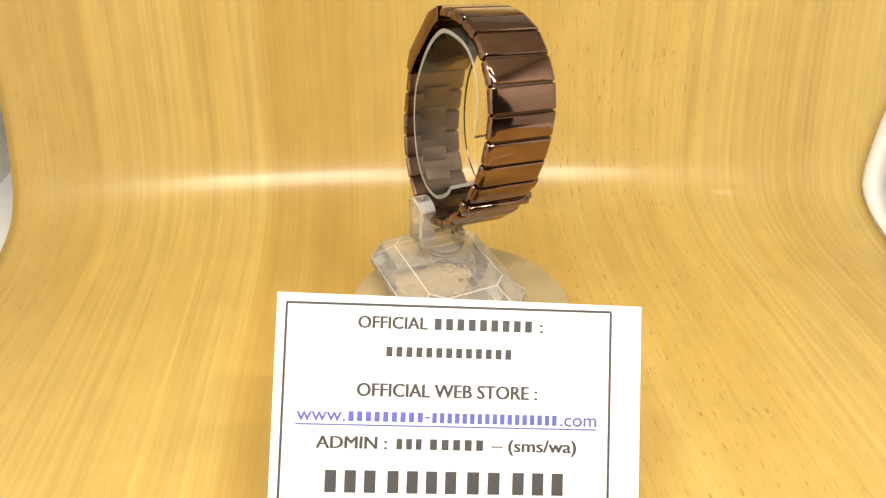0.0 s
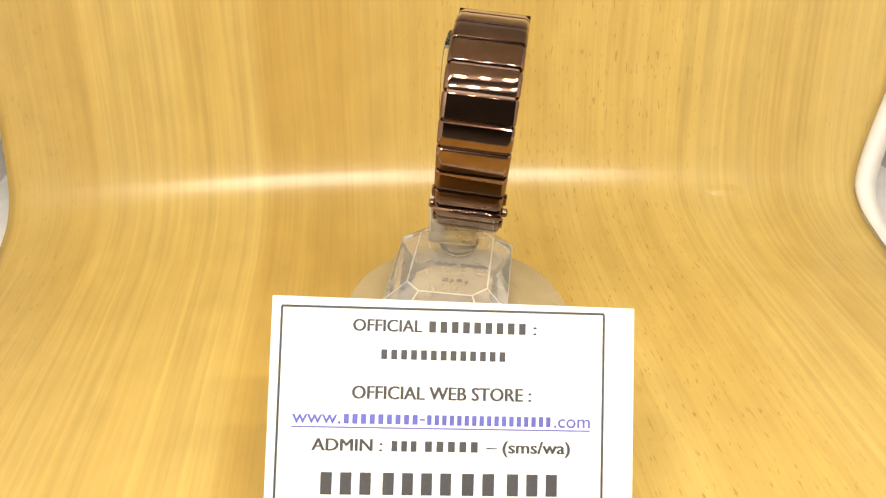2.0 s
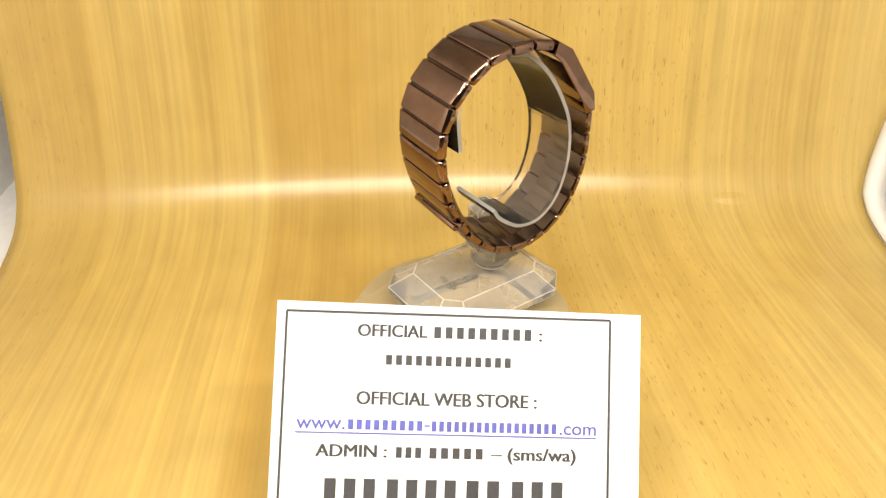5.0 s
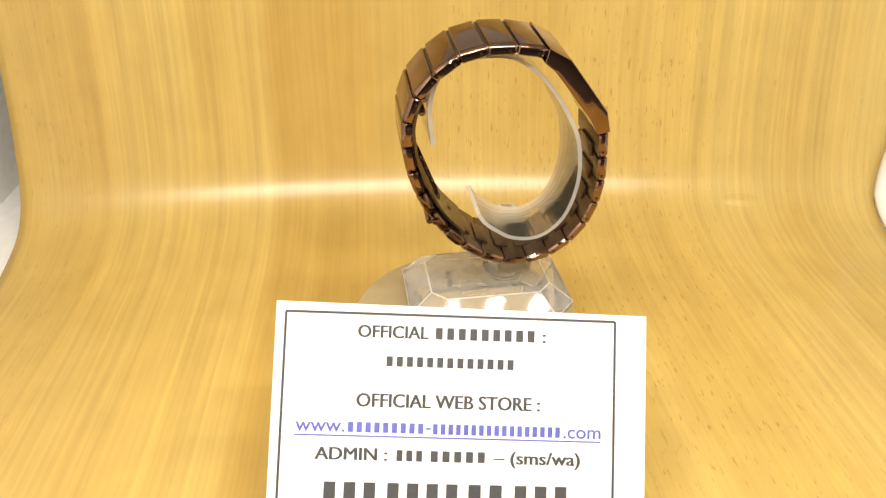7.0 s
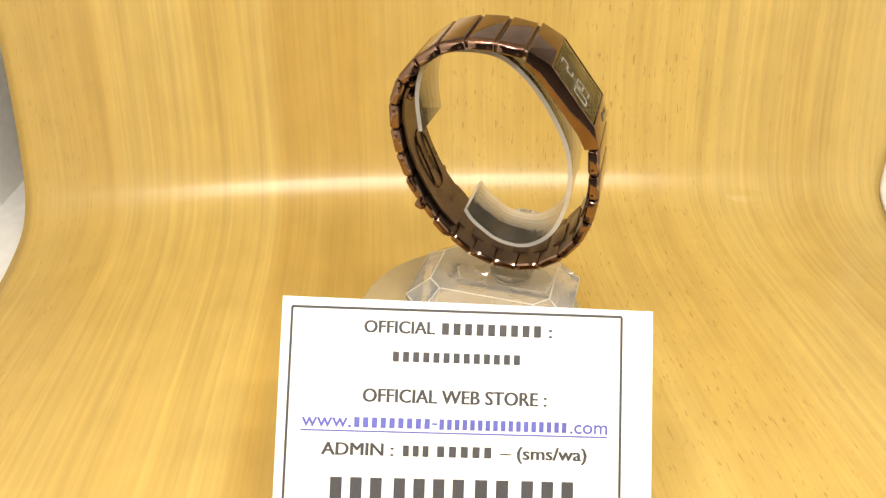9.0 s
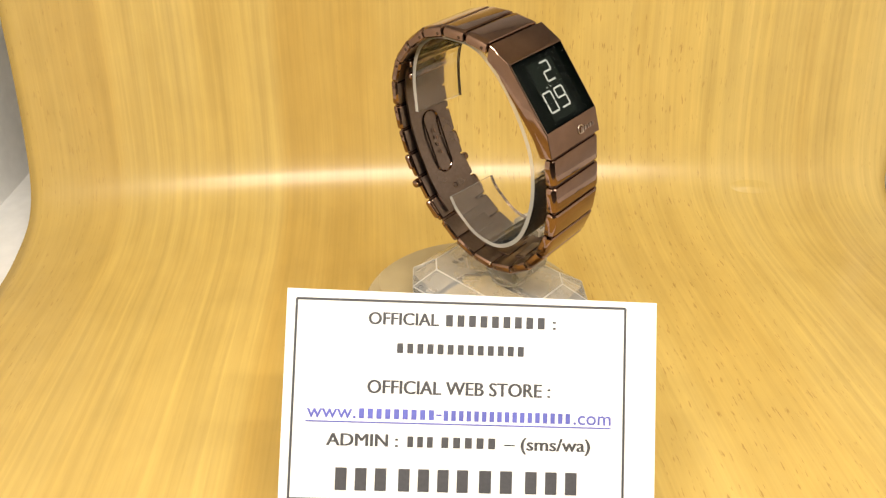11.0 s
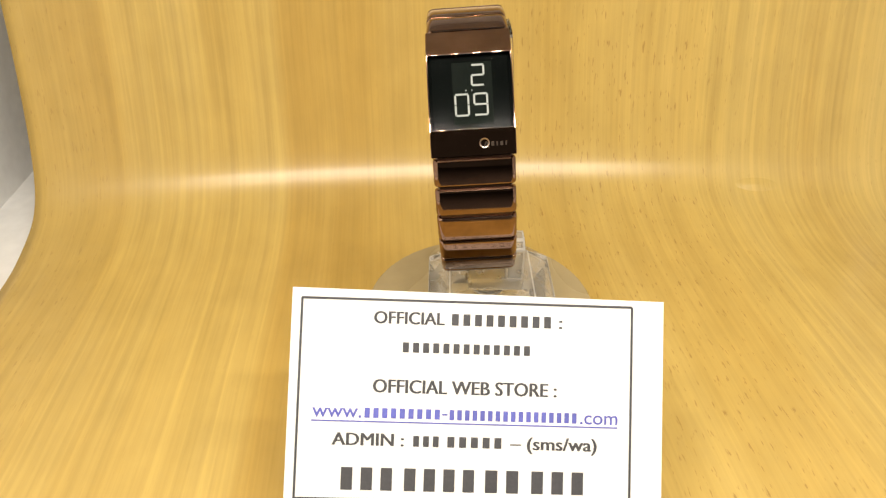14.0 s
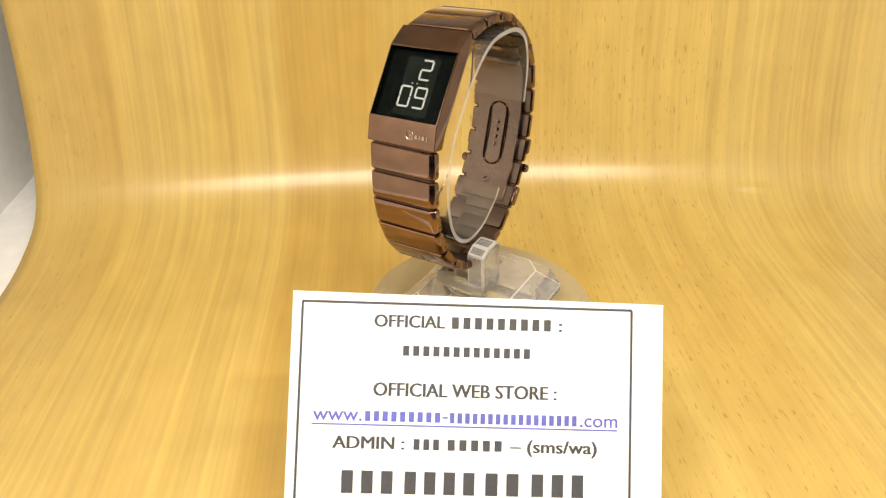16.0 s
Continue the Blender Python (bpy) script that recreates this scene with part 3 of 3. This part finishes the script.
    for i, j in enumerate(joints):
        j.parent = top
        p = steps[max(0, i - 1)] if i else 2 * steps[0] - steps[1]
        q = steps[min(LINKS, i + 1)] if i < LINKS else 2 * steps[-1] - steps[-2]
        mm = on_path(p, q, XW)
        mm.translation = (XW, -steps[i].x, steps[i].y)
        j.matrix_basis = mm
        if 0 < i < LINKS:
            bridge = new("inner_link", inner_me)
            bridge.parent = top
            bridge.matrix_basis = mm
    # folding clasp inside the back of the band
    inside = []
    for q in spline(BAND, 10)[92:150]:
        o = (q - Vector((0.0088, 0.120))).normalized()
        inside.append(q - o * 0.0046)
    clasp = part("clasp_plate", ribbon(inside, 0.0009, XW - 0.0082, XW + 0.0082), METAL_INNER, top, "satin brown folding clasp plate", smooth=False)
    for n, z in ((inside[-1].x + 0.0006, inside[-1].y + 0.0012), (inside[-5].x + 0.0014, inside[-5].y)):
        tube = part("clasp_hinge", turned([(0.0008, 0.0), (0.00115, 0.0003), (0.00115, 0.0161), (0.0008, 0.0164)], 16), METAL, clasp, smooth=True)
        tube.matrix_basis = Matrix.Translation((XW - 0.0082, -n, z)) @ Matrix.Rotation(math.pi / 2, 4, "Y")
    om = on_path(inside[31], inside[11], XW, -0.0006)
    oval = part("stamped_oval", stadium(0.0033, 0.0108, 0.0004), METAL, clasp)
    oval.matrix_basis = om
    small = part("stamped_ring", turned_ring(0.0009, 0.0002), METAL, clasp)
    small.matrix_basis = on_path(inside[7], inside[3], XW, -0.0005)
    for k in range(4):
        bit = part("stamped_bar", block((0.0006, 0.0013, 0.0002)), METAL, clasp)
        bit.matrix_basis = om @ Matrix.Translation((0.0, -0.0038 + 0.0025 * k, -0.0001))
    rod = part("clasp_rod", turned([(0.0009, 0.0), (0.0012, 0.0003), (0.0012, LINK_W - 0.0003), (0.0009, LINK_W)], 16), METAL, top, smooth=True)
    at = spline(BAND, 10)[103]
    rod.matrix_basis = Matrix.Translation((XW - LINK_W / 2, -at.x, at.y)) @ Matrix.Rotation(math.pi / 2, 4, "Y")
    # long push buttons and a round knuckle at both sides of the clasp
    low = spline(BAND, 10)
    for s in (-1, 1):
        for k0, k1, half, rad in ((93, 98, 0.0034, 0.0013), (102, 104, 0.0015, 0.0015), (107, 111, 0.0026, 0.0010)):
            m = on_path(low[k0], low[k1], XW, -0.0018)
            m.translation.x = XW + s * (LINK_W / 2 - 0.0003)
            name = "knuckle" if half < 0.002 else "push_button"
            k = part(name, capsule(rad, half, 0.0020 if half < 0.002 else 0.0010), METAL, top, smooth=False)
            finish(k.data)
            facing = s if m.to_3x3().col[0].x > 0 else -s
            k.matrix_basis = m @ Matrix.Rotation(facing * math.pi / 2, 4, "Y")
    return tagged(top, "brown plated steel digital watch with black display on a stand", "watch")


def turned_ring(radius, thick):
    bm = bmesh.new()
    rows = []
    for k in range(28):
        a = 2 * math.pi * k / 28
        rows.append([bm.verts.new(((radius + dr) * math.cos(a), (radius + dr) * math.sin(a), dz)) for dr, dz in ((-thick, 0), (0, thick * 0.5), (thick * 0.4, 0), (0, -thick * 0.5))])
    for i in range(28):
        p, q = rows[i], rows[(i + 1) % 28]
        for k in range(4):
            bm.faces.new((p[k], p[(k + 1) % 4], q[(k + 1) % 4], q[k]))
    bmesh.ops.recalc_face_normals(bm, faces=bm.faces)
    return bm


def capsule(radius, half, high):
    """A plate with two round ends and a domed rim; long side along y, rising along z."""
    bm = bmesh.new()
    rows = []
    for grow, z in ((1.0, 0.0), (1.0, high * 0.6), (0.85, high * 0.9), (0.6, high)):
        rows.append([])
        for s in (1, -1):
            for k in range(9):
                a = math.pi * k / 8 + (0 if s > 0 else math.pi)
                rows[-1].append(bm.verts.new((radius * grow * math.cos(a), s * max(0, half - radius) + radius * grow * math.sin(a), z)))
    for p, q in zip(rows, rows[1:]):
        for k in range(18):
            bm.faces.new((p[k], p[(k + 1) % 18], q[(k + 1) % 18], q[k]))
    bm.faces.new(rows[0][::-1])
    bm.faces.new(rows[-1])
    bmesh.ops.recalc_face_normals(bm, faces=bm.faces)
    return bm


def stadium(radius, half, thick):
    """A raised outline with two round ends."""
    line = []
    for s in (1, -1):
        for k in range(13):
            a = math.pi * k / 12 + (0 if s > 0 else math.pi)
            line.append(Vector((radius * math.cos(a), s * (half - radius) + radius * math.sin(a), 0)))
    bm = bmesh.new()
    rows = []
    for i, p in enumerate(line):
        t = (line[(i + 1) % len(line)] - line[i - 1]).normalized()
        s = Vector((t.y, -t.x, 0))
        rows.append([bm.verts.new(p + s * dr + Vector((0, 0, dz))) for dr, dz in ((-thick, 0), (0, thick), (thick, 0), (0, -thick))])
    for i in range(len(rows)):
        p, q = rows[i], rows[(i + 1) % len(rows)]
        for k in range(4):
            bm.faces.new((p[k], p[(k + 1) % 4], q[(k + 1) % 4], q[k]))
    bmesh.ops.recalc_face_normals(bm, faces=bm.faces)
    return bm


TURNING = [turntable(), stand(), watch()]
# the band hangs a little askew on its stand
for piece in TURNING[2].children:
    piece.matrix_basis = Matrix.Translation((XW, 0, 0.12)) @ Matrix.Rotation(radians(-LEAN), 4, "Y") @ Matrix.Translation((-XW, 0, -0.12)) @ piece.matrix_basis


def turn_at(t):
    """Degrees turned by the table at t seconds; the motor drags twice in each turn."""
    even = 14.35 * (14.214 - t)
    return even + 4.0 * math.sin(radians(2 * even)) - 7.8


def motions():
    for thing in TURNING:
        walk(thing, [(t / 2, pose(*AXIS, 0, 0, 0, turn_at(t / 2))) for t in range(33)])


motions()
